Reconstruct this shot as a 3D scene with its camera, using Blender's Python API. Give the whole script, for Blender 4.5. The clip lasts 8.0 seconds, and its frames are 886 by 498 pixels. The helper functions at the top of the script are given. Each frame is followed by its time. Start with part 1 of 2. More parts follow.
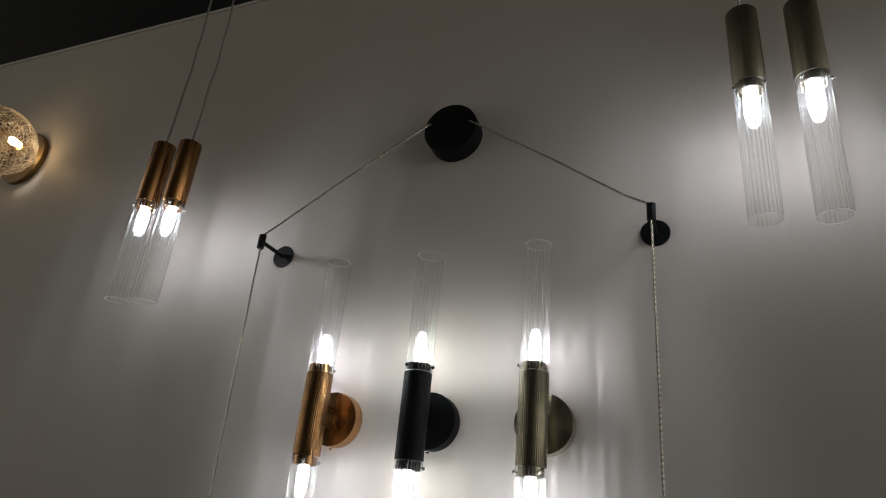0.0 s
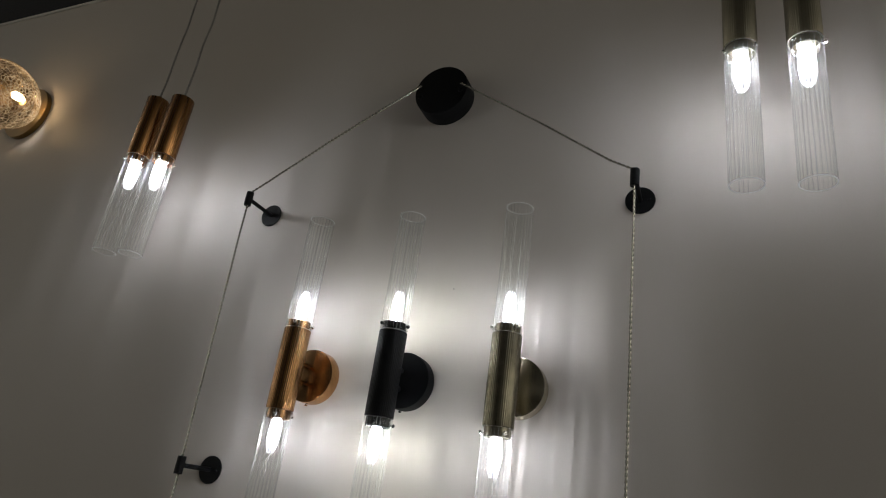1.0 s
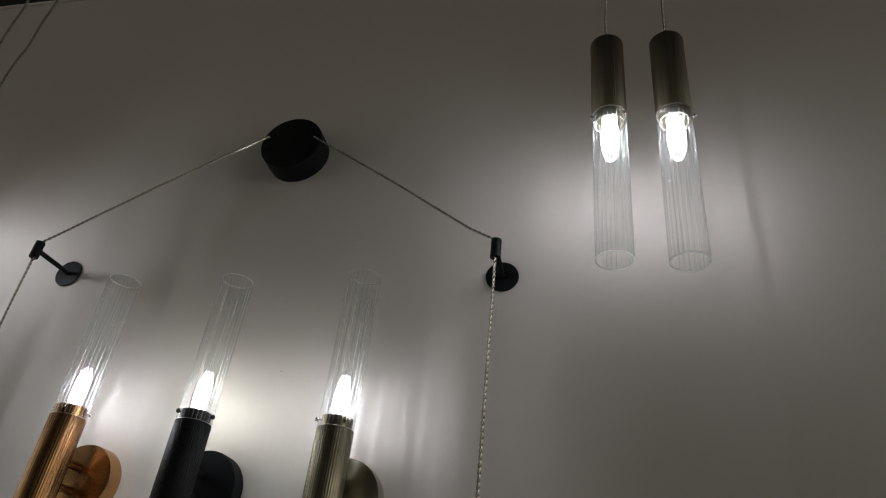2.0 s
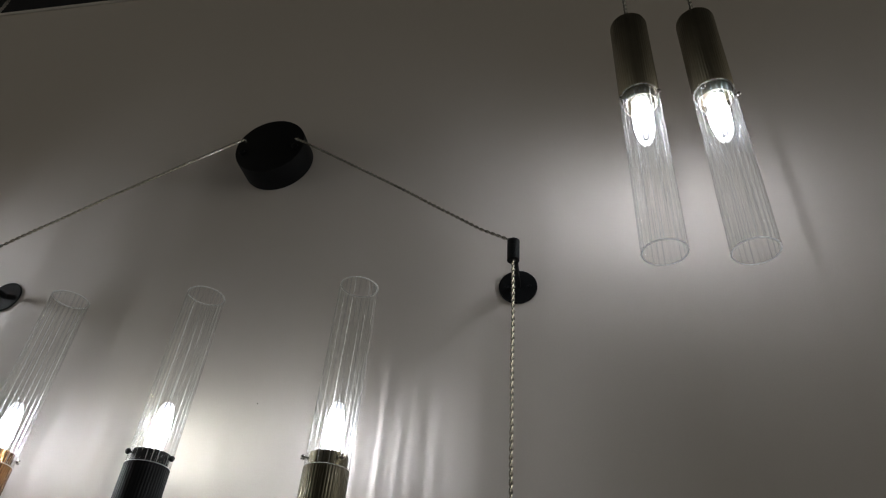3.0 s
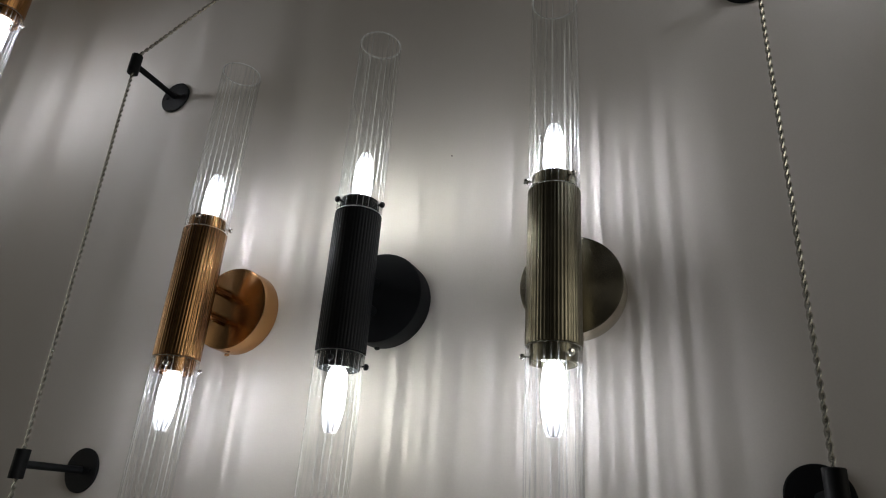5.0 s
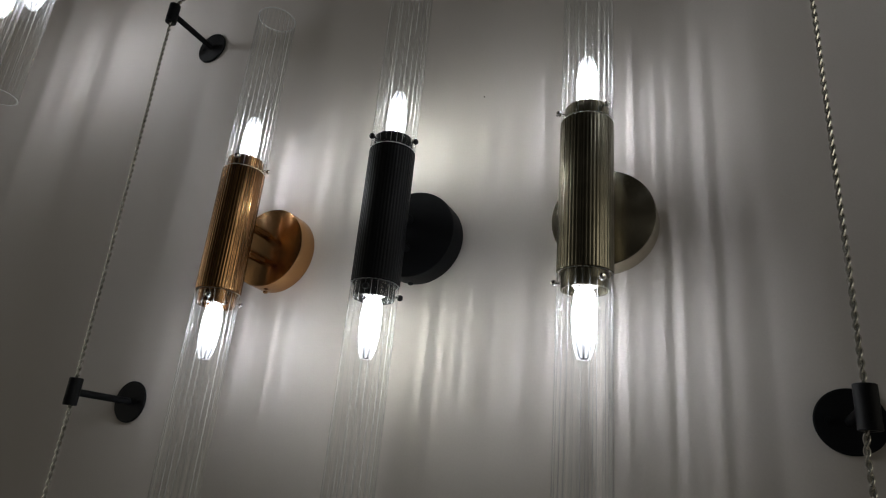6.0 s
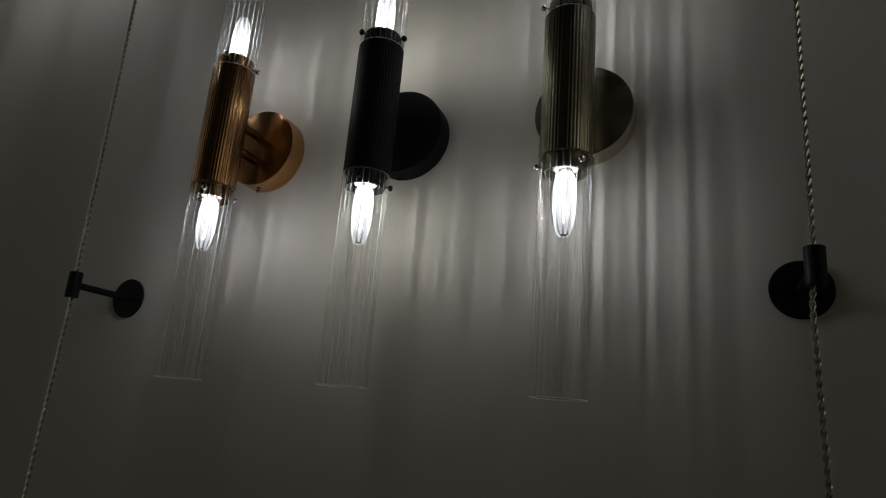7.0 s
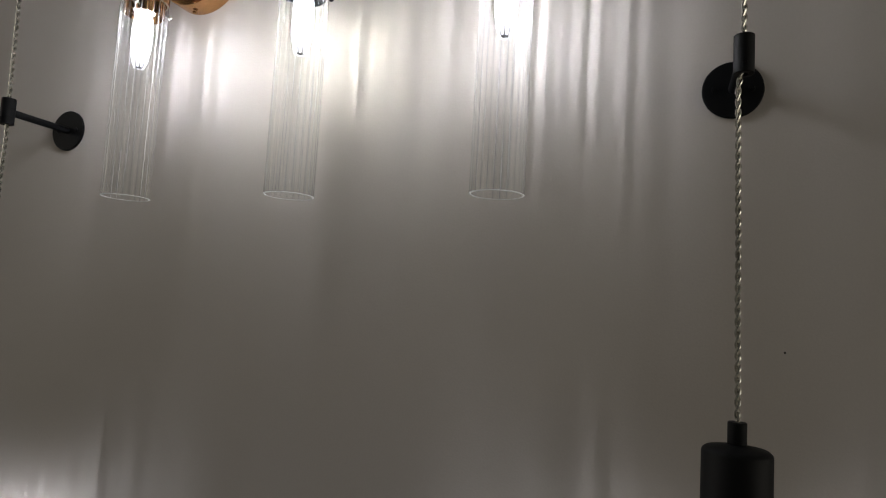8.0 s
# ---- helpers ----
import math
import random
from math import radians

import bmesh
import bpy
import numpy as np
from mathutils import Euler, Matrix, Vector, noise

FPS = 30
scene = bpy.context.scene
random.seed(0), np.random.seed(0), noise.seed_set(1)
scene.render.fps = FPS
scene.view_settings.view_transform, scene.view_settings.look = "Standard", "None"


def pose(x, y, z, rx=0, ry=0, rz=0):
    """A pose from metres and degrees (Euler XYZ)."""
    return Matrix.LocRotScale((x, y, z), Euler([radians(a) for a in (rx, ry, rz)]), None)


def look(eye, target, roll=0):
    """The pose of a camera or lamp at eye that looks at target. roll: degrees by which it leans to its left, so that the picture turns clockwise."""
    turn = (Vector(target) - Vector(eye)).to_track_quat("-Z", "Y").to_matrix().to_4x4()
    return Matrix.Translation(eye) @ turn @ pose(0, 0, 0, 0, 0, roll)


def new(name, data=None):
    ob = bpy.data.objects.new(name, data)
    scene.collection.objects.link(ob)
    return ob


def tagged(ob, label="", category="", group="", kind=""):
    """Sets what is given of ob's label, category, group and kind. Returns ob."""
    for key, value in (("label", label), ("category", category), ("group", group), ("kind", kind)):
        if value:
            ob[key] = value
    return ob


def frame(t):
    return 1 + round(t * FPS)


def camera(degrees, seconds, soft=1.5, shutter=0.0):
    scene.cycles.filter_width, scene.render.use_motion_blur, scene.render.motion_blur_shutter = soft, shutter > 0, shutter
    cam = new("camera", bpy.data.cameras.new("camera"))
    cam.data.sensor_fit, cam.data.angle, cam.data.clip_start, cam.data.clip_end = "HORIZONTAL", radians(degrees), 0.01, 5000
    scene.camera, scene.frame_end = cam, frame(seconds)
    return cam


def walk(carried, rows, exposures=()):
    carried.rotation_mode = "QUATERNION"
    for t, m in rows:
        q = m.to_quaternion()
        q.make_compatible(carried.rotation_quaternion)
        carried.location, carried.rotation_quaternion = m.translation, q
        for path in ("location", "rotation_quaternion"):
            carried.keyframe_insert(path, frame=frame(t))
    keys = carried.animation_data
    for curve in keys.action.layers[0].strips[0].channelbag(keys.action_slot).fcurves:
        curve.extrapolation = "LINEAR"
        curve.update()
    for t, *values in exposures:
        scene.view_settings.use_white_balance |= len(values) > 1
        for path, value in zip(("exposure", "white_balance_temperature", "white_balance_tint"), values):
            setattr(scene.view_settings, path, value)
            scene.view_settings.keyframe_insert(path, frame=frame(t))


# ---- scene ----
cam = camera(69.3, 8.0, soft=1.1)
PATH = [
    (0, (0.642, -1.226, 1.87), (-0.088, 0.453, 2.676), 5.8),
    (0.3, (0.6577, -1.2129, 1.8631), (-0.0965, 0.4614, 2.6555), 6.82),
    (0.5, (0.67, -1.204, 1.857), (-0.085, 0.477, 2.635), 7.5),
    (0.8, (0.6917, -1.1881, 1.8462), (-0.0964, 0.4894, 2.5977), 8.1),
    (1, (0.705, -1.171, 1.843), (-0.078, 0.51, 2.593), 8.5),
    (1.3, (0.7175, -1.1287, 1.853), (-0.0317, 0.5583, 2.623), 8.5),
    (1.5, (0.72, -1.09, 1.865), (-0.001, 0.581, 2.694), 8.5),
    (1.8, (0.7148, -1.0201, 1.8834), (0.1438, 0.6205, 2.8746), 7.72),
    (2, (0.712, -0.971, 1.902), (0.279, 0.677, 2.95), 7.2),
    (2.2, (0.712, -0.925, 1.92), (0.364, 0.718, 3.005), 7.0),
    (3.3, (0.591, -0.789, 1.923), (0.22, 0.766, 3.124), 4.4),
    (3.5, (0.573, -0.777, 1.918), (0.154, 0.803, 3.072), 4.7),
    (3.7, (0.5507, -0.7694, 1.9078), (0.1096, 0.8452, 3.0026), 4.9),
    (4, (0.526, -0.75, 1.895), (-0.01, 0.88, 2.923), 5.2),
    (4.3, (0.515, -0.7266, 1.8852), (-0.1505, 0.9087, 2.8249), 5.53),
    (4.5, (0.491, -0.724, 1.867), (-0.213, 0.919, 2.765), 5.2),
    (4.7, (0.48, -0.701, 1.849), (-0.225, 0.972, 2.688), 4.8),
    (5.8, (0.488, -0.668, 1.802), (-0.305, 1.032, 2.495), 4.9),
    (6, (0.48, -0.676, 1.787), (-0.328, 1.021, 2.47), 5.4),
    (6.3, (0.4772, -0.6843, 1.771), (-0.2364, 1.0808, 2.3836), 4.86),
    (6.5, (0.477, -0.686, 1.76), (-0.253, 1.077, 2.357), 4.5),
    (6.8, (0.4802, -0.6903, 1.7349), (-0.2872, 1.0732, 2.2838), 4.68),
    (7, (0.483, -0.696, 1.717), (-0.271, 1.083, 2.237), 4.8),
    (7.2, (0.4838, -0.7038, 1.7021), (-0.2359, 1.1057, 2.1578), 4.28),
    (7.5, (0.486, -0.711, 1.681), (-0.285, 1.099, 2.038), 3.5),
    (7.7, (0.4921, -0.7058, 1.6643), (-0.2535, 1.1287, 1.9448), 3.46),
    (8, (0.507, -0.686, 1.636), (-0.139, 1.198, 1.813), 3.4),
]
walk(cam, [(t, look(eye, target, roll)) for t, eye, target, roll in PATH],
     [(0, 0.2, 6590, 8.5), (3.5, 0.15, 6590, 8.5), (4.5, 0.07, 6590, 8.5), (5.8, -0.22, 6590, 8.5), (6.1, -0.38, 6600, 8.5), (6.5, -1.08, 6650, 8), (6.8, -1.33, 6800, 6), (7.1, -1.42, 6800, 6), (7.3, -1.1, 6850, 8), (7.5, -0.44, 6750, 10), (7.8, 0.32, 6700, 11), (8.0, 0.54, 6650, 11)])

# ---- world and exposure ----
world = bpy.data.worlds.new("showroom_fill")
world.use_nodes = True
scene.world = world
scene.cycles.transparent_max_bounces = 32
# fill light in place of unseen showroom lamps; uneven, shaped strongest along the wall
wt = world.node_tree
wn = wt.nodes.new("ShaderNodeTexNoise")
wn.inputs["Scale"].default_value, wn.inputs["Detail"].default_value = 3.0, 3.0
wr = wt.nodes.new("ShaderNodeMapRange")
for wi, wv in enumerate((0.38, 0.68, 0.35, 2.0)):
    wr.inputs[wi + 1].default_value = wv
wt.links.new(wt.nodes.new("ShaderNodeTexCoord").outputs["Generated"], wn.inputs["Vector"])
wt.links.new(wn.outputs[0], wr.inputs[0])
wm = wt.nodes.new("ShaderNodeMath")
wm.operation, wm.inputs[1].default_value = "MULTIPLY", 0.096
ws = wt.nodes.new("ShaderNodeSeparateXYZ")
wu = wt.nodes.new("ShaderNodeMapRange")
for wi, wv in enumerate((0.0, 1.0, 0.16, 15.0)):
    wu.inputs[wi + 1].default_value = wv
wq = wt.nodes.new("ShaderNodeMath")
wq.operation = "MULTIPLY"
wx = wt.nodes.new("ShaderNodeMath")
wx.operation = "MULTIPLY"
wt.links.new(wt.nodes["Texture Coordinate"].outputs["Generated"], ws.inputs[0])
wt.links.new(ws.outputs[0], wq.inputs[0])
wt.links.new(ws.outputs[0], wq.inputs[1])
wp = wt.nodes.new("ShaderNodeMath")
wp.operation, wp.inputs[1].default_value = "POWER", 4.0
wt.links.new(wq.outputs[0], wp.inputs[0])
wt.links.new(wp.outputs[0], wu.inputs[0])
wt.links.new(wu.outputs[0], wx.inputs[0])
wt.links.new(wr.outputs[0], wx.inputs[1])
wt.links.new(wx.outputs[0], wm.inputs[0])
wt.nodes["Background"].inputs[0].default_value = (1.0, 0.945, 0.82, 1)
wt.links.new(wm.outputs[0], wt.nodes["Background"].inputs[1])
FILAMENT, ENVELOPE = 5250.0, 2.6


# ---- materials ----
def material(name):
    m = bpy.data.materials.new(name)
    m.use_nodes = True
    m.node_tree.nodes.clear()
    out = m.node_tree.nodes.new("ShaderNodeOutputMaterial")
    return m, m.node_tree, out


def node(tree, kind, **values):
    n = tree.nodes.new(kind)
    for key, value in values.items():
        n.inputs[int(key[1:]) if key[0] == "i" and key[1:].isdigit() else key].default_value = value
    return n


def ramp(tree, src, lo, hi, a, b):
    n = tree.nodes.new("ShaderNodeMapRange")
    tree.links.new(src, n.inputs[0])
    for i, v in enumerate((lo, hi, a, b)):
        n.inputs[i + 1].default_value = v
    return n.outputs[0]


def maths(tree, op, a, b=None):
    n = tree.nodes.new("ShaderNodeMath")
    n.operation = op
    for i, v in enumerate((a, b)):
        if v is None:
            continue
        if isinstance(v, (int, float)):
            n.inputs[i].default_value = v
        else:
            tree.links.new(v, n.inputs[i])
    return n.outputs[0]


def grey(tree, value, tint=(1, 1, 1)):
    n = tree.nodes.new("ShaderNodeVectorMath")
    n.operation = "SCALE"
    n.inputs[0].default_value = tint
    tree.links.new(value, n.inputs[3])
    return n.outputs[0]


def noisy(tree, coord, scale, detail=4.0, stretch=(1, 1, 1)):
    mp = tree.nodes.new("ShaderNodeMapping")
    mp.inputs["Scale"].default_value = stretch
    tree.links.new(coord, mp.inputs[0])
    n = node(tree, "ShaderNodeTexNoise", Scale=scale, Detail=detail)
    tree.links.new(mp.outputs[0], n.inputs["Vector"])
    return n.outputs[0]


def surface(name, base, rough, metal=0.0, fine=300.0, coarse=9.0, stretch=(1, 1, 1), vary=0.12, bump=0.1, depth=0.0005, rough_vary=0.1, spec=0.5, turned=0.0):
    """A solid surface with grain, slow stains and fine relief."""
    m, t, out = material(name)
    co = t.nodes.new("ShaderNodeTexCoord").outputs["Object"]
    a, b = noisy(t, co, fine, 3, stretch), noisy(t, co, coarse, 5)
    value = maths(t, "ADD", ramp(t, a, 0.3, 0.7, 1 - vary / 2, 1 + vary / 2), ramp(t, b, 0.3, 0.7, -vary / 2, vary / 2))
    p = node(t, "ShaderNodeBsdfPrincipled", Metallic=metal)
    p.inputs["Specular IOR Level"].default_value = spec
    if turned:
        p.inputs["Anisotropic"].default_value = turned
        p.inputs["Anisotropic Rotation"].default_value = 0.25
        tg = t.nodes.new("ShaderNodeTangent")
        tg.direction_type, tg.axis = "RADIAL", "Z"
        t.links.new(tg.outputs[0], p.inputs["Tangent"])
    t.links.new(grey(t, value, base), p.inputs["Base Color"])
    t.links.new(ramp(t, a, 0.3, 0.7, rough - rough_vary / 2, rough + rough_vary / 2), p.inputs["Roughness"])
    bp = node(t, "ShaderNodeBump", Strength=bump, Distance=depth)
    t.links.new(a, bp.inputs["Height"])
    t.links.new(bp.outputs[0], p.inputs["Normal"])
    t.links.new(p.outputs[0], out.inputs[0])
    return m


WALL = surface("painted_plaster", (0.618, 0.572, 0.528), 0.62, fine=420, coarse=1.6, vary=0.035, bump=0.25, depth=0.0006, spec=0.3)
TRIM = surface("white_trim", (0.66, 0.64, 0.61), 0.5, fine=200, coarse=6, vary=0.05)
COPPER = surface("brushed_copper", (0.30, 0.162, 0.072), 0.23, 1.0, fine=260, coarse=60, stretch=(1, 1, 0.01), vary=0.30, bump=0.12, depth=0.0003, rough_vary=0.2)
COPPER_SMOOTH = surface("smooth_copper", (0.33, 0.166, 0.064), 0.26, 1.0, fine=120, coarse=20, stretch=(1, 1, 0.01), vary=0.16, bump=0.05, depth=0.0002)
NICKEL_SMOOTH = surface("smooth_nickel", (0.275, 0.25, 0.19), 0.38, 1.0, fine=120, coarse=20, stretch=(1, 1, 0.01), vary=0.16, bump=0.05, depth=0.0002)
COPPER_TURNED = surface("turned_copper", (0.50, 0.278, 0.124), 0.22, 1.0, fine=60, vary=0.05, bump=0.0, rough_vary=0.02, turned=0.8)
NICKEL = surface("brushed_nickel", (0.225, 0.205, 0.152), 0.33, 1.0, fine=260, coarse=60, stretch=(1, 1, 0.01), vary=0.30, bump=0.12, depth=0.0003, rough_vary=0.2)
NICKEL_TURNED = surface("turned_nickel", (0.48, 0.44, 0.35), 0.22, 1.0, fine=60, vary=0.05, bump=0.0, rough_vary=0.02, turned=0.9)
BLACK = surface("black_powder_coat", (0.007, 0.0075, 0.0085), 0.55, fine=900, coarse=20, vary=0.3, bump=0.3, depth=0.0002, spec=0.12)
CHROME = surface("polished_steel", (0.85, 0.84, 0.82), 0.12, 1.0, fine=200, vary=0.06, bump=0.02)
BRASS = surface("satin_brass", (0.20, 0.125, 0.045), 0.36, 1.0, fine=220, vary=0.12, bump=0.05)
CORD = surface("clear_cord", (0.60, 0.58, 0.52), 0.16, 0.8, fine=500, coarse=30, vary=0.3, bump=0.3)
# the clear cord again, darkened to imitate dimmer light on the pendants
CORD_SHADED = surface("clear_cord_shaded", (0.30, 0.29, 0.27), 0.3, 0.7, fine=500, coarse=30, vary=0.3, bump=0.3)
CERAMIC = surface("white_ceramic", (0.75, 0.73, 0.68), 0.4, fine=200, vary=0.05)
CEILING = surface("black_ceiling", (0.012, 0.012, 0.018), 0.8, fine=60, vary=0.2)
FLOOR = surface("grey_floor", (0.22, 0.21, 0.20), 0.45, fine=80, coarse=3, vary=0.15)
MARK = surface("dark_speck", (0.03, 0.028, 0.025), 0.8, fine=900, vary=0.2)


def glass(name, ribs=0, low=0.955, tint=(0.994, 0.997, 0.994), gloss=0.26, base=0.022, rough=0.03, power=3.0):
    """Thin clear glass; with ribs, tint bands put the ribs' light streaks into its colour."""
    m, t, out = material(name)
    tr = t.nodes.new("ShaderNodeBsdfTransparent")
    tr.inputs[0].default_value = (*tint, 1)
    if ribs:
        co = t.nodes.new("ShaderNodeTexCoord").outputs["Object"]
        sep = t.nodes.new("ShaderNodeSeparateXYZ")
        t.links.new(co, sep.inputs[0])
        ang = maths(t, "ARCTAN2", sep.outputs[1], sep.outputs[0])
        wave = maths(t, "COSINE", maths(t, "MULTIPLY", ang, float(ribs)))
        rib_streak = maths(t, "POWER", ramp(t, wave, -1, 1, 0, 1), 1.6)
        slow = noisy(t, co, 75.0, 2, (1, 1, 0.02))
        keep = maths(t, "MULTIPLY", ramp(t, rib_streak, 0, 1, low, 1.0), ramp(t, slow, 0.36, 0.64, 0.965, 1.0))
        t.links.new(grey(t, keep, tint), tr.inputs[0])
    gl = node(t, "ShaderNodeBsdfGlossy", Roughness=rough)
    lw = t.nodes.new("ShaderNodeLayerWeight")
    fac = maths(t, "ADD", maths(t, "MULTIPLY", maths(t, "POWER", lw.outputs["Facing"], power), gloss), base)
    mix = t.nodes.new("ShaderNodeMixShader")
    t.links.new(fac, mix.inputs[0])
    t.links.new(tr.outputs[0], mix.inputs[1])
    t.links.new(gl.outputs[0], mix.inputs[2])
    last = mix
    if ribs:
        # translucent lines on the crests, broken by noise, paint in the ribs' glints
        crest = maths(t, "POWER", ramp(t, wave, -1, 1, 1, 0), 30.0)
        patchy = ramp(t, noisy(t, co, 130.0, 2, (1, 1, 0.06)), 0.42, 0.62, 0.12, 1.0)
        tl = t.nodes.new("ShaderNodeBsdfTranslucent")
        tl.inputs[0].default_value = (0.95, 0.97, 0.97, 1)
        last = t.nodes.new("ShaderNodeMixShader")
        t.links.new(maths(t, "MULTIPLY", maths(t, "MULTIPLY", crest, patchy), 0.55), last.inputs[0])
        t.links.new(mix.outputs[0], last.inputs[1])
        t.links.new(tl.outputs[0], last.inputs[2])
    t.links.new(last.outputs[0], out.inputs[0])
    return m


def edge_glass():
    """The cut end of a tube; white translucent colour stands in for light piped there."""
    m, t, out = material("piped_light_edge")
    tl = t.nodes.new("ShaderNodeBsdfTranslucent")
    tl.inputs[0].default_value = (0.98, 0.99, 0.98, 1)
    p = node(t, "ShaderNodeBsdfPrincipled", Roughness=0.12)
    p.inputs["Base Color"].default_value = (0.9, 0.92, 0.9, 1)
    mix = t.nodes.new("ShaderNodeMixShader")
    mix.inputs[0].default_value = 0.15
    t.links.new(tl.outputs[0], mix.inputs[1])
    t.links.new(p.outputs[0], mix.inputs[2])
    t.links.new(mix.outputs[0], out.inputs[0])
    return m


def crackle():
    """Amber-tinted blown glass with a net of fine cracks."""
    m, t, out = material("crackled_amber_glass")
    co = t.nodes.new("ShaderNodeTexCoord").outputs["Object"]
    wob = node(t, "ShaderNodeTexNoise", Scale=18.0, Detail=2.0)
    t.links.new(co, wob.inputs["Vector"])
    mixv = t.nodes.new("ShaderNodeVectorMath")
    mixv.operation = "MULTIPLY_ADD"
    t.links.new(wob.outputs[1], mixv.inputs[0])
    mixv.inputs[1].default_value = (0.03, 0.03, 0.03)
    t.links.new(co, mixv.inputs[2])
    v = node(t, "ShaderNodeTexVoronoi", Scale=90.0)
    v.feature = "DISTANCE_TO_EDGE"
    t.links.new(mixv.outputs[0], v.inputs["Vector"])
    line = maths(t, "MULTIPLY", ramp(t, v.outputs["Distance"], 0.0, 0.13, 1, 0), ramp(t, noisy(t, co, 30.0, 2), 0.38, 0.62, 0.40, 1.0))
    bp = node(t, "ShaderNodeBump", Strength=1.0, Distance=0.003)
    t.links.new(line, bp.inputs["Height"])
    tr = t.nodes.new("ShaderNodeBsdfTransparent")
    # blotches in the amber tint throw caustic-like light patches on the wall
    t.links.new(grey(t, ramp(t, noisy(t, co, 11.0, 2), 0.44, 0.58, 0.52, 1.0), (0.97, 0.84, 0.66)), tr.inputs[0])
    gl = node(t, "ShaderNodeBsdfGlossy", Roughness=0.07)
    gl.inputs[0].default_value = (1.0, 0.92, 0.80, 1)
    tl = t.nodes.new("ShaderNodeBsdfTranslucent")
    tl.inputs[0].default_value = (1.0, 0.84, 0.66, 1)
    t.links.new(bp.outputs[0], gl.inputs["Normal"])
    add = t.nodes.new("ShaderNodeMixShader")
    add.inputs[0].default_value = 0.62
    t.links.new(gl.outputs[0], add.inputs[1])
    t.links.new(tl.outputs[0], add.inputs[2])
    lw = t.nodes.new("ShaderNodeLayerWeight")
    fac = maths(t, "MINIMUM", maths(t, "ADD", maths(t, "MULTIPLY", line, 0.9), maths(t, "ADD", maths(t, "MULTIPLY", maths(t, "POWER", lw.outputs["Facing"], 3.0), 0.25), 0.015)), 0.95)
    mix = t.nodes.new("ShaderNodeMixShader")
    t.links.new(fac, mix.inputs[0])
    t.links.new(tr.outputs[0], mix.inputs[1])
    t.links.new(add.outputs[0], mix.inputs[2])
    t.links.new(mix.outputs[0], out.inputs[0])
    return m


def emitter(name, colour, strength):
    m, t, out = material(name)
    e = node(t, "ShaderNodeEmission", Strength=strength)
    e.inputs[0].default_value = (*colour, 1)
    t.links.new(e.outputs[0], out.inputs[0])
    return m


def stem_glass(name, low):
    """Added sleeve round a filament; tint bands cast upright wall streaks, different for each bulb."""
    m, t, out = material(name)
    co = t.nodes.new("ShaderNodeTexCoord").outputs["Object"]
    flat = t.nodes.new("ShaderNodeVectorMath")
    flat.operation, flat.inputs[1].default_value = "MULTIPLY", (1, 1, 0)
    t.links.new(co, flat.inputs[0])
    unit = t.nodes.new("ShaderNodeVectorMath")
    unit.operation = "NORMALIZE"
    t.links.new(flat.outputs[0], unit.inputs[0])
    own = maths(t, "MULTIPLY", t.nodes.new("ShaderNodeObjectInfo").outputs["Random"], 83.0)

    def streak_noise(scale, detail):
        n = node(t, "ShaderNodeTexNoise", Scale=scale, Detail=detail)
        n.noise_dimensions = "4D"
        t.links.new(unit.outputs[0], n.inputs["Vector"])
        t.links.new(own, n.inputs["W"])
        return ramp(t, n.outputs[0], 0.37, 0.63, 0, 1)

    broad, fine = streak_noise(5.0, 1.0), streak_noise(14.5, 1.0)
    band = maths(t, "ADD", maths(t, "MULTIPLY", broad, 0.26), maths(t, "MULTIPLY", fine, 0.74))
    tr = t.nodes.new("ShaderNodeBsdfTransparent")
    # the upper end drops the streaks and dims light thrown steeply along the wall
    sep = t.nodes.new("ShaderNodeSeparateXYZ")
    t.links.new(co, sep.inputs[0])
    end_fade = ramp(t, sep.outputs[2], 0.048, 0.064, 0, 1)
    # tint dims light thrown square to the wall, softening hot spots beside the tubes
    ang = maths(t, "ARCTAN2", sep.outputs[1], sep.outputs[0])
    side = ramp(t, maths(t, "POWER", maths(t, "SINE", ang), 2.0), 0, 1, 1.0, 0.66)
    # streaked tint below, even dimmed tint at the upper end
    fluted = maths(t, "MULTIPLY", ramp(t, maths(t, "POWER", band, 1.3), 0.06, 0.85, low, 1.0), maths(t, "SUBTRACT", 1.0, end_fade))
    t.links.new(grey(t, maths(t, "MULTIPLY", side, maths(t, "ADD", fluted, maths(t, "MULTIPLY", end_fade, 0.44)))), tr.inputs[0])
    t.links.new(tr.outputs[0], out.inputs[0])
    return m


def glow(name, colour, strength, z0=0.046, z1=0.082):
    """Emissive shell added for the filaments' glare: bright up to a ragged upper end."""
    m, t, out = material(name)
    co = t.nodes.new("ShaderNodeTexCoord").outputs["Object"]
    sep = t.nodes.new("ShaderNodeSeparateXYZ")
    t.links.new(co, sep.inputs[0])
    ang = maths(t, "ARCTAN2", sep.outputs[1], sep.outputs[0])
    fing = maths(t, "COSINE", maths(t, "MULTIPLY", ang, 9.0))
    height = maths(t, "ADD", sep.outputs[2], maths(t, "MULTIPLY", fing, 0.012))
    e = t.nodes.new("ShaderNodeEmission")
    e.inputs[0].default_value = (*colour, 1)
    t.links.new(ramp(t, height, z0, z1, strength, 0.0), e.inputs[1])
    tr = t.nodes.new("ShaderNodeBsdfTransparent")
    add = t.nodes.new("ShaderNodeAddShader")
    t.links.new(tr.outputs[0], add.inputs[0])
    t.links.new(e.outputs[0], add.inputs[1])
    t.links.new(add.outputs[0], out.inputs[0])
    return m


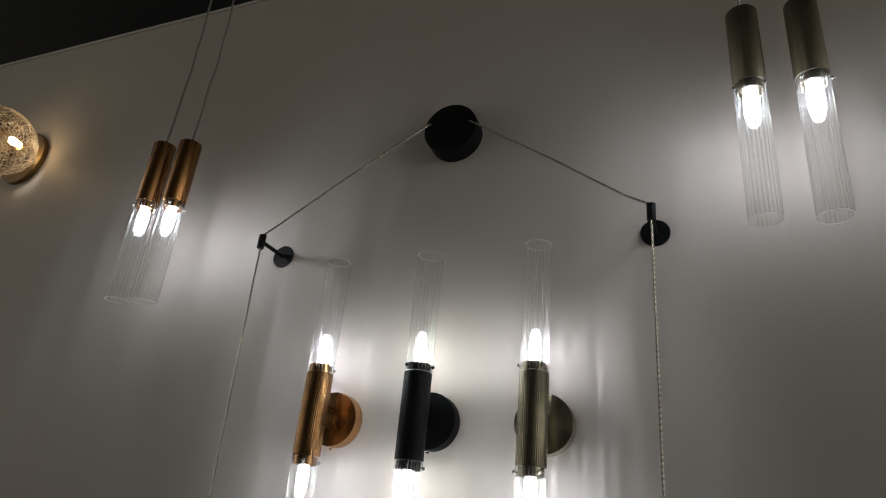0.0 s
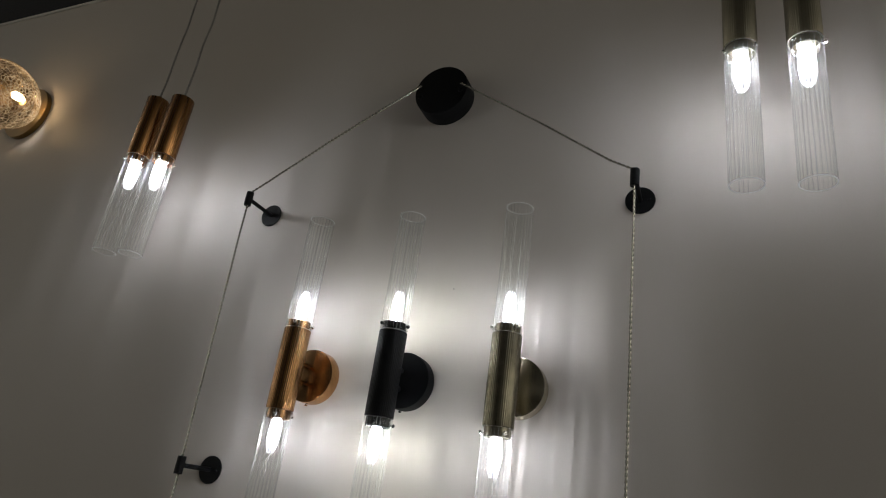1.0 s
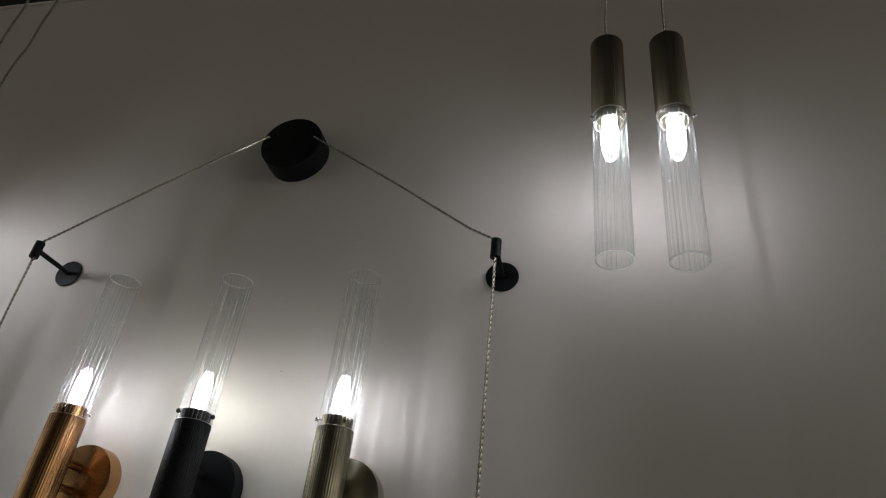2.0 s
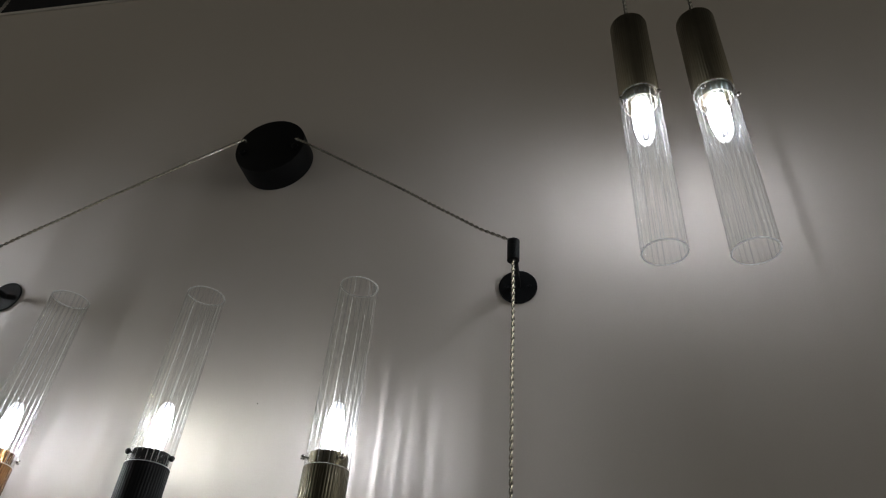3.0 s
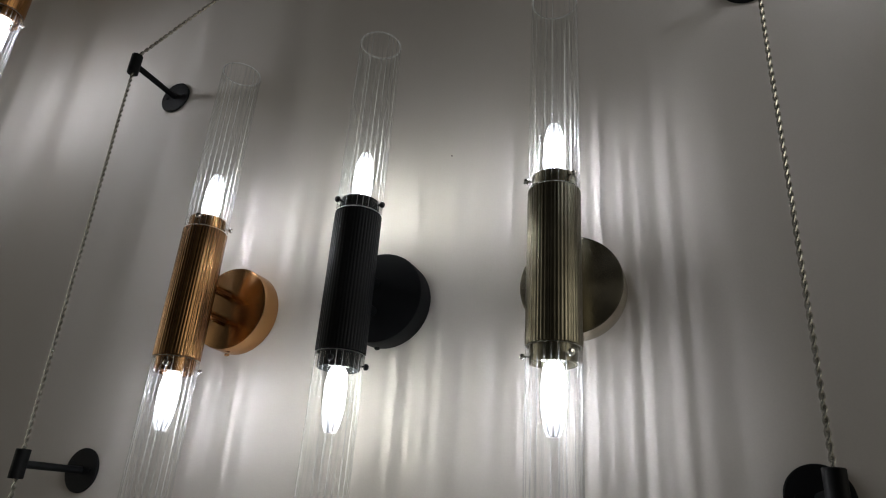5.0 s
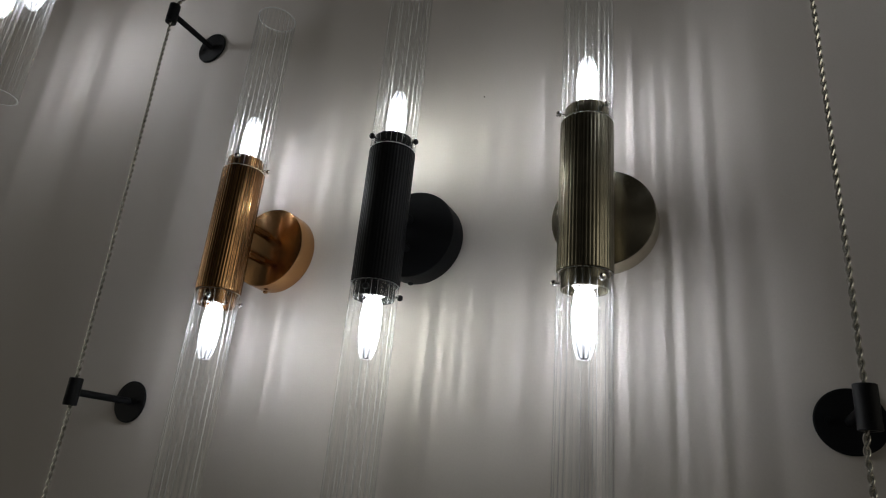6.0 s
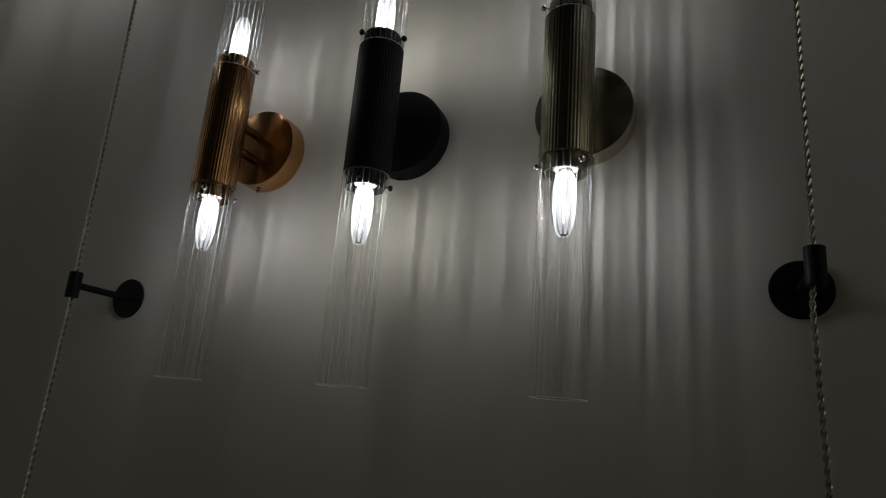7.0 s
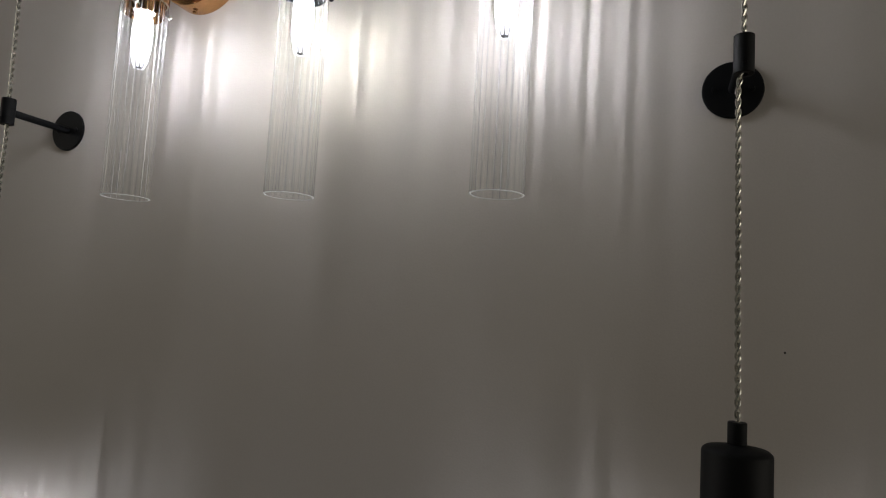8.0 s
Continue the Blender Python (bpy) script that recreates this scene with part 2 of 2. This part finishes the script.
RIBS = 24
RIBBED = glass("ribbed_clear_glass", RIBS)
CLEAR = glass("clear_glass_inside", gloss=0.3, base=0.022, rough=0.03)
EDGE = edge_glass()
CRACKLE = crackle()
COOL, GREENISH, WARM = (0.87, 0.90, 1.0), (0.95, 0.975, 0.94), (1.0, 0.93, 0.84)
FIL = emitter("lit_filament", COOL, FILAMENT)
FIL_BRIGHT = emitter("lit_filament_brighter", COOL, FILAMENT * 1.35)
FIL_SOFT = emitter("lit_filament_softer", COOL, FILAMENT * 1.0)
FIL_GREENISH = emitter("lit_filament_yellower", GREENISH, FILAMENT * 0.92)
BULB = glass("clear_bulb_glass", gloss=0.08, base=0.006, rough=0.05, power=5.0)
STREAKS = stem_glass("fluted_stem_glass", 0.25)
STREAKS_FAINT = stem_glass("evenly_drawn_stem_glass", 0.70)
GLOW = glow("filament_glow", COOL, ENVELOPE)
GLOW_LONG = glow("long_filament_glow", COOL, ENVELOPE, 0.058, 0.090)
FIL_WARM = emitter("warm_filament", WARM, 46.0)
GLOW_WARM = glow("warm_filament_glow", (1.0, 0.94, 0.84), 30.0)


# ---- mesh helpers ----
def part(name, bm, mat, parent=None, label="", at=None, sharp=35):
    me = bpy.data.meshes.new(name)
    bmesh.ops.recalc_face_normals(bm, faces=bm.faces)
    bm.to_mesh(me)
    bm.free()
    for mm in (mat if isinstance(mat, (list, tuple)) else [mat]):
        me.materials.append(mm)
    me.shade_smooth()
    me.set_sharp_from_angle(angle=radians(sharp))
    ob = new(name, me)
    if parent:
        ob.parent = parent
    if at is not None:
        ob.matrix_basis = at
    if label:
        tagged(ob, label)
    return ob


def again(ob, parent, at):
    """The same piece once more, on the same mesh."""
    o = new(ob.name.split(".")[0], ob.data)
    o.parent = parent
    o.matrix_basis = at
    return o


def root(name, x, y, z, label, category, group=""):
    e = new(name)
    e.empty_display_size = 0.05
    e.location = (x, y, z)
    return tagged(e, label, category, group)


def lathe(profile, seg=48, ribs=0, depth=0.0, mats=(), close=False, bm=None, m=None):
    """Turns (radius, z) points about z; a third value of 1 marks points that take the ribs."""
    bm = bm or bmesh.new()
    m = m or Matrix()
    rings = []
    for p in profile:
        r, z = p[0], p[1]
        if r < 1e-6:
            rings.append([bm.verts.new(m @ Vector((0, 0, z)))])
            continue
        ring = []
        for k in range(seg):
            a = 2 * math.pi * k / seg
            d = 0.0
            if ribs and len(p) > 2 and p[2]:
                # no two ribs are quite as high
                high = 0.7 + 0.6 * (math.sin(37.7 * (int(ribs * k / seg + 0.5) % ribs) + 1.3) * 0.5 + 0.5)
                d = depth * (abs(math.cos(ribs * a / 2)) * high - 0.6)
            ring.append(bm.verts.new(m @ Vector(((r + d) * math.cos(a), (r + d) * math.sin(a), z))))
        rings.append(ring)
    pairs = list(zip(rings, rings[1:])) + ([(rings[-1], rings[0])] if close else [])
    for i, (a, b) in enumerate(pairs):
        for k in range(seg):
            j = (k + 1) % seg
            if len(a) == 1 and len(b) == 1:
                continue
            if len(a) == 1:
                f = bm.faces.new((a[0], b[j], b[k]))
            elif len(b) == 1:
                f = bm.faces.new((a[k], a[j], b[0]))
            else:
                f = bm.faces.new((a[k], a[j], b[j], b[k]))
            if mats:
                f.material_index = mats[i]
    return bm


def solid(r, z0, z1, bevel=0.001, seg=32, ribs=0, depth=0.0):
    """A capped cylinder with rounded edges."""
    b, f = bevel, 1 if ribs else 0
    return [(0, z0), (r - b, z0, f), (r - b * 0.3, z0 + b * 0.3, f), (r, z0 + b, f), (r, z1 - b, f), (r - b * 0.3, z1 - b * 0.3, f), (r - b, z1, f), (0, z1)]


def rod(a, b, r, bevel=0.0006, seg=20, bm=None):
    a, b = Vector(a), Vector(b)
    turn = (b - a).to_track_quat("Z", "Y").to_matrix().to_4x4()
    return lathe(solid(r, 0, (b - a).length, bevel), seg, bm=bm, m=Matrix.Translation(a) @ turn)


def box(x0, x1, y0, y1, z0, z1, bevel=0.0):
    bm = bmesh.new()
    bmesh.ops.create_cube(bm, size=1, matrix=Matrix.Translation(((x0 + x1) / 2, (y0 + y1) / 2, (z0 + z1) / 2)) @ Matrix.Diagonal((x1 - x0, y1 - y0, z1 - z0, 1)))
    if bevel:
        bmesh.ops.bevel(bm, geom=bm.edges[:], offset=bevel, segments=2, affect="EDGES")
    return bm


def twisted_cord(points, r=0.0016, pitch=0.021, wobble=0.0008, seed=0):
    """Two thin strands wound round each other along a line of points."""
    pts = [Vector(p) for p in points]
    step = pitch / 12
    line, done = [], 0.0
    for a, b in zip(pts, pts[1:]):
        n = max(2, int((b - a).length / step))
        for k in range(n):
            line.append(a.lerp(b, k / n))
    line.append(pts[-1])
    # soften the corners
    for _ in range(4):
        line = [line[0]] + [(line[i - 1] + line[i] * 2 + line[i + 1]) / 4 for i in range(1, len(line) - 1)] + [line[-1]]
    bm = bmesh.new()
    prev, rings, s = None, ([], []), 0.0
    for i, p in enumerate(line):
        d = (line[min(i + 1, len(line) - 1)] - line[max(i - 1, 0)]).normalized()
        if i:
            s += (p - line[i - 1]).length
        u = d.cross(Vector((0.3, 1, 0.2))).normalized()
        w = d.cross(u)
        fade = min(1, i / 25, (len(line) - 1 - i) / 25)
        q = p + fade * wobble * (u * noise.noise((s * 9, seed, 0)) + w * noise.noise((s * 9, seed, 7)))
        ang = 2 * math.pi * s / pitch
        for h in (0, 1):
            o = q + (u * math.cos(ang + math.pi * h) + w * math.sin(ang + math.pi * h)) * r * 0.92
            rings[h].append([bm.verts.new(o + (u * math.cos(c) + w * math.sin(c)) * r) for c in (2 * math.pi * k / 6 for k in range(6))])
    for h in (0, 1):
        for a, b in zip(rings[h], rings[h][1:]):
            for k in range(6):
                bm.faces.new((a[k], a[(k + 1) % 6], b[(k + 1) % 6], b[k]))
        bm.faces.new(rings[h][0])
        bm.faces.new(rings[h][-1])
    return bm


# ---- setting ----
def structure(name, bm, mat, label):
    return tagged(part(name, bm, mat), label, "", "", "structure")


WALL_TOP = 3.42
wall = structure("wall_north", box(-4.5, 4.5, 0, 0.14, 0, WALL_TOP - 0.012, 0.002), WALL, "plain light grey painted display wall")
structure("trim", box(-4.5, 4.5, -0.003, 0.143, WALL_TOP - 0.0115, WALL_TOP, 0.001), TRIM, "thin pale capping strip along the wall top")
structure("floor", box(-9, 9, -12, 3, -0.1, 0), FLOOR, "grey shop floor")
structure("ceiling", box(-9, 9, -0.6, 3, 4.4, 4.5), CEILING, "black shop ceiling above the display wall")
structure("wall_back", box(-9, 9, 2.5, 2.6, 0, 4.4), CEILING, "dark wall behind the display wall")
for x, z in ((0.198, 2.273), (0.62, 1.611)):
    part("nail_hole", lathe([(0, -0.0006), (0.0009, -0.0005), (0.0011, 0.0)], 10, m=pose(x, 0, z, -90)), MARK, wall)


# ---- lamp pieces, each built along its own z ----
TUBE_R, BODY_R, BODY_L, COLLAR = 0.0265, 0.0272, 0.165, 0.017


def tube_mesh(l):
    r, w = TUBE_R, 0.0017
    prof = [(r, 0.0005, 1), (r, l - 0.0007, 1), (r - 0.0004, l, 1), (r - w + 0.0003, l, 0), (r - w, l - 0.0004, 0), (r - w, 0.0005, 0)]
    return lathe(prof, RIBS * 6, RIBS, 0.0011, mats=(0, 2, 2, 2, 1, 2), close=True)


def candle(long=1.0):
    """Envelope of a candle bulb, from its neck to the tip."""
    prof = [(0.0095, -0.012), (0.0105, -0.004), (0.0135, 0.006), (0.0158, 0.018), (0.0163, 0.030), (0.0156, 0.043), (0.0134, 0.055), (0.0098, 0.065), (0.0056, 0.0715), (0.0020, 0.0745), (0, 0.075)]
    return lathe([(r, z * long) for r, z in prof], 32)


# sleeve added round the filament to carry the streak bands
def streak_sleeve():
    return lathe([(0.0070, 0.001), (0.0080, 0.006), (0.0080, 0.060), (0.0064, 0.067), (0.0036, 0.071), (0, 0.072)], 48)


def glow_column(broad=1.0, long=1.1):
    return lathe([(r * broad, z * long) for r, z in ((0.006, 0.002), (0.0100, 0.008), (0.0118, 0.022), (0.0114, 0.042), (0.0092, 0.056), (0.0060, 0.065))], 36)


def filaments(n=1, ring=0.0, r=0.00016, z0=0.006, z1=0.056):
    bm = bmesh.new()
    for k in range(n):
        a = 2 * math.pi * (k + 0.25) / n
        rod((ring * math.cos(a), ring * math.sin(a), z0), (ring * 0.55 * math.cos(a), ring * 0.55 * math.sin(a), z1), r, r * 0.4, 8, bm)
    return bm


def lamp_end(parent, at, metal, screw_mat, screw_turn, length, lit=FIL, broad=1.0, long=1.1, stem=STREAKS, glass_label="clear ribbed glass tube"):
    """Everything at one lit end of a lamp: at is the pose of the body's edge, z pointing out along the tube."""
    collar = part("collar", lathe([(0.0105, 0.0035), (0.0205, 0.0035), (0.0212, 0.003), (0.0215, -0.003), (0.0222, -0.003), (0.0230, -0.002), (0.0230, COLLAR - 0.0006), (0.0224, COLLAR), (0.0214, COLLAR), (0.0208, COLLAR - 0.0006), (0.0205, 0.0045), (0.0105, 0.0045)], 48, close=True), metal, parent, at=at)
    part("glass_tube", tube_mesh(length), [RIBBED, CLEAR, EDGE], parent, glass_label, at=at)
    shape = [(0, -0.006), (0.0012, -0.006), (0.0012, 0.001), (0.0028, 0.0010), (0.0037, 0.0026), (0.0034, 0.0046), (0.0022, 0.0058), (0.0009, 0.0057), (0, 0.0052)]
    first = None
    for k in range(3):
        m = at @ pose(0, 0, 0.0105, 0, 0, screw_turn + 120 * k) @ pose(TUBE_R, 0, 0, 0, 90, 0)
        first = again(first, parent, m) if first else part("screw", lathe(shape, 14), screw_mat, parent, at=m)
    lift = at @ pose(0, 0, COLLAR - 0.006)
    bulb = part("bulb", candle(long), BULB, parent, "lit clear candle filament bulb", at=lift)
    part("filament", filaments(), lit, bulb, "glowing white filament")
    # added sleeve that casts the ribbed tube's streaks on the wall
    part("stem", streak_sleeve(), stem, bulb)
    part("filament_glow", glow_column(broad, long), GLOW_LONG if broad > 1 else GLOW, bulb)
    part("socket", lathe([(0, -0.012), (0.0125, -0.012), (0.0130, -0.011), (0.0130, 0.0005), (0.0122, 0.0015), (0.0108, 0.0015), (0.0102, 0.0005), (0.0098, -0.008), (0, -0.008)], 32), CERAMIC, bulb, "white lamp holder")


def fluted_body(z0, z1, ribs=46, depth=0.00032):
    return lathe(solid(BODY_R, z0, z1, 0.0014, ribs=ribs), ribs * 6, ribs, depth)


# ---- wall sconces ----
def sconce(x, z, out, metal, turned, screw_mat, turn, turn_low, tube, label, lit=FIL):
    s = root("wall_sconce", x, 0, z, label, "wall lamp", "row of tube sconces")
    part("backplate", lathe([(0, 0), (0.0550, 0), (0.0565, 0.001), (0.0565, 0.0270), (0.0557, 0.0292), (0.0537, 0.0300), (0.0, 0.0302)], 72), turned, s, at=pose(0.005, -0.0005, 0.002, 90))
    for zz in (0.0195, -0.0165):
        part("arm", lathe(solid(0.0056, 0.029, out - 0.022, 0.0005, ribs=14), 84, 14, 0.0007), metal, s, "reeded round arm", at=pose(0, 0, zz, 90))
    part("grub_screw", lathe([(0, 0), (0.0030, 0), (0.0034, 0.0006), (0.0032, 0.0022), (0.0018, 0.003), (0, 0.0028)], 14), turned, s, at=pose(0.003, -0.015, -0.0563, 180))
    part("body", fluted_body(-BODY_L / 2, BODY_L / 2), metal, s, "vertically fluted metal cylinder", at=pose(0, -out, 0))
    lamp_end(s, pose(0, -out, BODY_L / 2), metal, screw_mat, turn, tube, lit)
    lamp_end(s, pose(0, -out, -BODY_L / 2, 180), metal, screw_mat, turn_low, 0.241, lit)
    return s


sconce(-0.097, 2.0650, 0.096, COPPER, COPPER_TURNED, CHROME, -72, -55, 0.250, "brushed copper double tube wall sconce with lit ribbed glass")
sconce(0.123, 2.0680, 0.091, BLACK, BLACK, BLACK, 0, -42, 0.250, "matt black double tube wall sconce with lit ribbed glass", FIL_GREENISH)
sconce(0.354, 2.0695, 0.090, NICKEL, NICKEL_TURNED, CHROME, -37, 46, 0.257, "brushed nickel double tube wall sconce with lit ribbed glass")


# ---- hanging tube pendants ----
def pendant(x, y, z, sleeve, tube, metal, screw_mat, turn, label, group, seed):
    """z: the height of the sleeve's lower edge, where the glass begins."""
    p = root("pendant_light", x, y, z, label, "pendant lamp", group)
    part("sleeve", fluted_body(0, sleeve, depth=0.00038 if metal is NICKEL_SMOOTH else 0.0002), metal, p, "fluted metal sleeve")
    part("cord_grip", lathe([(0, 0), (0.0075, 0), (0.0080, 0.0006), (0.0080, 0.006), (0.0060, 0.0075), (0.0048, 0.012), (0, 0.012)], 24), metal, p, at=pose(0, 0, sleeve))
    top = 4.4 - z
    part("cord", twisted_cord([(0, 0, sleeve + 0.01), (0.006, 0.002, sleeve + 0.25), (-0.003, 0.002, sleeve + 0.55), (0, 0, top)], 0.0017, seed=seed, wobble=0.004), CORD_SHADED, p, "twisted transparent cord")
    lamp_end(p, pose(0, 0, 0, 180), metal, screw_mat, turn, tube, FIL_BRIGHT if metal is COPPER_SMOOTH else FIL_SOFT, 1.2, 1.2, STREAKS if metal is COPPER_SMOOTH else STREAKS_FAINT)
    return p


pendant(-0.625, -0.190, 2.553, 0.170, 0.258, COPPER_SMOOTH, CHROME, 20, "copper tube pendant with lit ribbed glass on a twisted cord", "pair of copper pendants", 1)
pendant(-0.537, -0.190, 2.545, 0.170, 0.258, COPPER_SMOOTH, CHROME, 60, "copper tube pendant with lit ribbed glass on a twisted cord", "pair of copper pendants", 2)
pendant(0.752, -0.188, 2.648, 0.165, 0.270, NICKEL_SMOOTH, CHROME, 40, "nickel tube pendant with lit ribbed glass on a twisted cord", "pair of nickel pendants", 3)
pendant(0.850, -0.188, 2.645, 0.165, 0.270, NICKEL_SMOOTH, CHROME, 10, "nickel tube pendant with lit ribbed glass on a twisted cord", "pair of nickel pendants", 4)


# ---- cord holders on the wall ----
HOLDERS = [(-0.326, 2.468), (0.570, 2.459), (-0.310, 1.856), (0.570, 1.869)]
REACH = 0.094


def cord_holder(x, z):
    h = root("cord_holder", x, 0, z, "small matt black wall bracket guiding a twisted cord", "bracket", "cord brackets")
    part("plate", lathe([(0, 0), (0.0280, 0), (0.0290, 0.0006), (0.0290, 0.0030), (0.0280, 0.0040), (0, 0.0042)], 56), BLACK, h, at=pose(0, -0.0005, 0, 90))
    for dx in (-0.017, 0.017):
        part("screw", lathe([(0, 0), (0.0034, 0), (0.0030, 0.0009), (0.0012, 0.0012), (0.0010, 0.0004), (0, 0.0004)], 14), BLACK, h, at=pose(dx, -0.0045, 0, 90))
    part("post", rod((0, -0.004, 0), (0, -REACH + 0.006, 0), 0.0048), BLACK, h)
    part("sleeve", lathe([(0.0040, -0.0175), (0.0080, -0.0175), (0.0086, -0.0169), (0.0086, 0.0169), (0.0080, 0.0175), (0.0040, 0.0175), (0.0036, 0.0171), (0.0036, -0.0171)], 36, close=True), BLACK, h, at=pose(0, -REACH, 0))
    part("set_screw", lathe([(0.0006, 0.0002), (0.0017, 0.0002), (0.0019, 0.0006), (0.0017, 0.0012), (0.0006, 0.0012)], 14, close=True), BLACK, h, at=pose(0, -REACH - 0.0084, -0.010, 90))


for hx, hz in HOLDERS:
    cord_holder(hx, hz)


# ---- two-armed cord lamp ----
CAN_X, CAN_Z = 0.1165, 2.755
twin = root("corded_twin_lamp", CAN_X, 0, CAN_Z, "black round canopy feeding two cord-hung black lamp heads", "pendant lamp")
canopy = part("canopy", lathe([(0, 0), (0.0655, 0), (0.0665, 0.001), (0.0665, 0.0478), (0.0658, 0.0494), (0.0641, 0.0500), (0, 0.0502)], 80), BLACK, twin, "matt black round canopy", at=pose(0, -0.0005, 0, 90))
for side, upper, lower, foot, seed in ((-1, HOLDERS[0], HOLDERS[2], 1.509, 5), (1, HOLDERS[1], HOLDERS[3], 1.555, 6)):
    hole = Vector((side * 0.051, -0.050, 0.014 if side < 0 else 0.008))
    part("gland", lathe([(0, 0), (0.0058, 0), (0.0060, 0.0005), (0.0056, 0.004), (0.0040, 0.005), (0, 0.005)], 20), BLACK, canopy, at=pose(hole.x, -hole.z, 0.050))
    o = Vector((CAN_X, 0, CAN_Z))
    up, lo = Vector((upper[0], -REACH, upper[1])) - o, Vector((lower[0], -REACH, lower[1])) - o
    end = Vector((lower[0], -REACH, foot)) - o
    route = [hole, hole + Vector((0, -0.006, 0)), hole.lerp(up, 0.06) + Vector((0, -0.008, 0)), hole.lerp(up, 0.5) + Vector((0, -0.004, 0.012 if side < 0 else 0.007)), hole.lerp(up, 0.88) + Vector((0, -0.001, 0.014 if side < 0 else 0.008)), up + Vector((side * -0.001, 0, 0.018)), up, up + Vector((0, 0, -0.018)),
             up.lerp(lo, 0.5), lo, lo + Vector((-0.004 if side > 0 else 0, 0.002, -0.03)), lo.lerp(end, 0.5) + Vector((-0.002 if side > 0 else 0, 0, 0)), end]
    part("cord", twisted_cord(route, 0.00142, pitch=0.019, seed=seed), CORD, twin, "twisted transparent cord")
    head = part("lamp_head", lathe([(0, 0), (0.0262, 0), (0.0275, 0.0012), (0.0275, 0.157), (0.0268, 0.1586), (0.0245, 0.1605), (0, 0.1650)], 64), BLACK, twin, "matt black lamp head cylinder", at=Matrix.Translation(end) @ pose(0, 0, -0.182))
    part("stem", lathe([(0, 0), (0.0074, 0), (0.0076, 0.0005), (0.0076, 0.0172), (0.0070, 0.0180), (0.0030, 0.0182), (0, 0.0182)], 28), BLACK, head, at=pose(0, 0, 0.1640))
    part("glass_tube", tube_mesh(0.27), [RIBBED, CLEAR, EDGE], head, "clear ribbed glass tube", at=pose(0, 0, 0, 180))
    part("collar", lathe([(0.0105, 0.0035), (0.0205, 0.0035), (0.0215, -0.003), (0.0230, -0.002), (0.0230, COLLAR), (0.0210, COLLAR), (0.0205, 0.0045), (0.0105, 0.0045)], 40, close=True), BLACK, head, at=pose(0, 0, 0, 180))
    # the banded sleeve is added only to cast light streaks
    for piece, shape, mat, text in (("bulb", candle(1.1), BULB, "lit clear candle filament bulb"), ("stem_glass", streak_sleeve(), STREAKS, ""), ("filament", filaments(), FIL, "glowing white filament"), ("filament_glow", glow_column(), GLOW, "")):
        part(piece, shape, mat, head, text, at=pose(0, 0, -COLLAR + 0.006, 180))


# ---- crackled globe sconce ----
globe_lamp = root("globe_sconce", -1.497, 0, 2.918, "brass wall lamp with a lit crackled amber glass globe", "wall lamp")
part("backplate", lathe([(0, 0), (0.099, 0), (0.100, 0.001), (0.100, 0.014), (0.098, 0.0165), (0, 0.017)], 72), BRASS, globe_lamp, at=pose(0, -0.0005, 0, 90))
part("screw", lathe([(0, 0), (0.004, 0), (0.0036, 0.0014), (0, 0.0016)], 14), BRASS, globe_lamp, at=pose(0.088, -0.017, 0, 90))
part("arm", rod((0.010, -0.015, 0.004), (0.035, -0.060, 0.012), 0.016), BRASS, globe_lamp)


def egg():
    out = [(0.112 * math.sin(a) * (1 - 0.06 * math.cos(a)), -0.118 * math.cos(a)) for a in (math.pi * k / 24 for k in range(3, 25))]
    out[-1] = (0, out[-1][1])
    inn = [(r * 0.965, z * 0.965) for r, z in reversed(out)]
    return lathe(out + inn, 64)


part("globe", egg(), CRACKLE, globe_lamp, "crackled amber glass globe", at=pose(0.047, -0.134, -0.016, 90 - 12))
small = [(0.0070, -0.006), (0.0085, 0.002), (0.0120, 0.010), (0.0135, 0.020), (0.0115, 0.030), (0.0065, 0.0365), (0, 0.0385)]
bulb = part("bulb", lathe(small, 28), BULB, globe_lamp, "lit warm bulb", at=pose(0.041, -0.066, 0.014, 90))
part("filament", filaments(z0=0.006, z1=0.026, r=0.0012), FIL_WARM, bulb)
part("filament_glow", lathe([(r * 0.97, z) for r, z in small[:-1]], 28), GLOW_WARM, bulb)
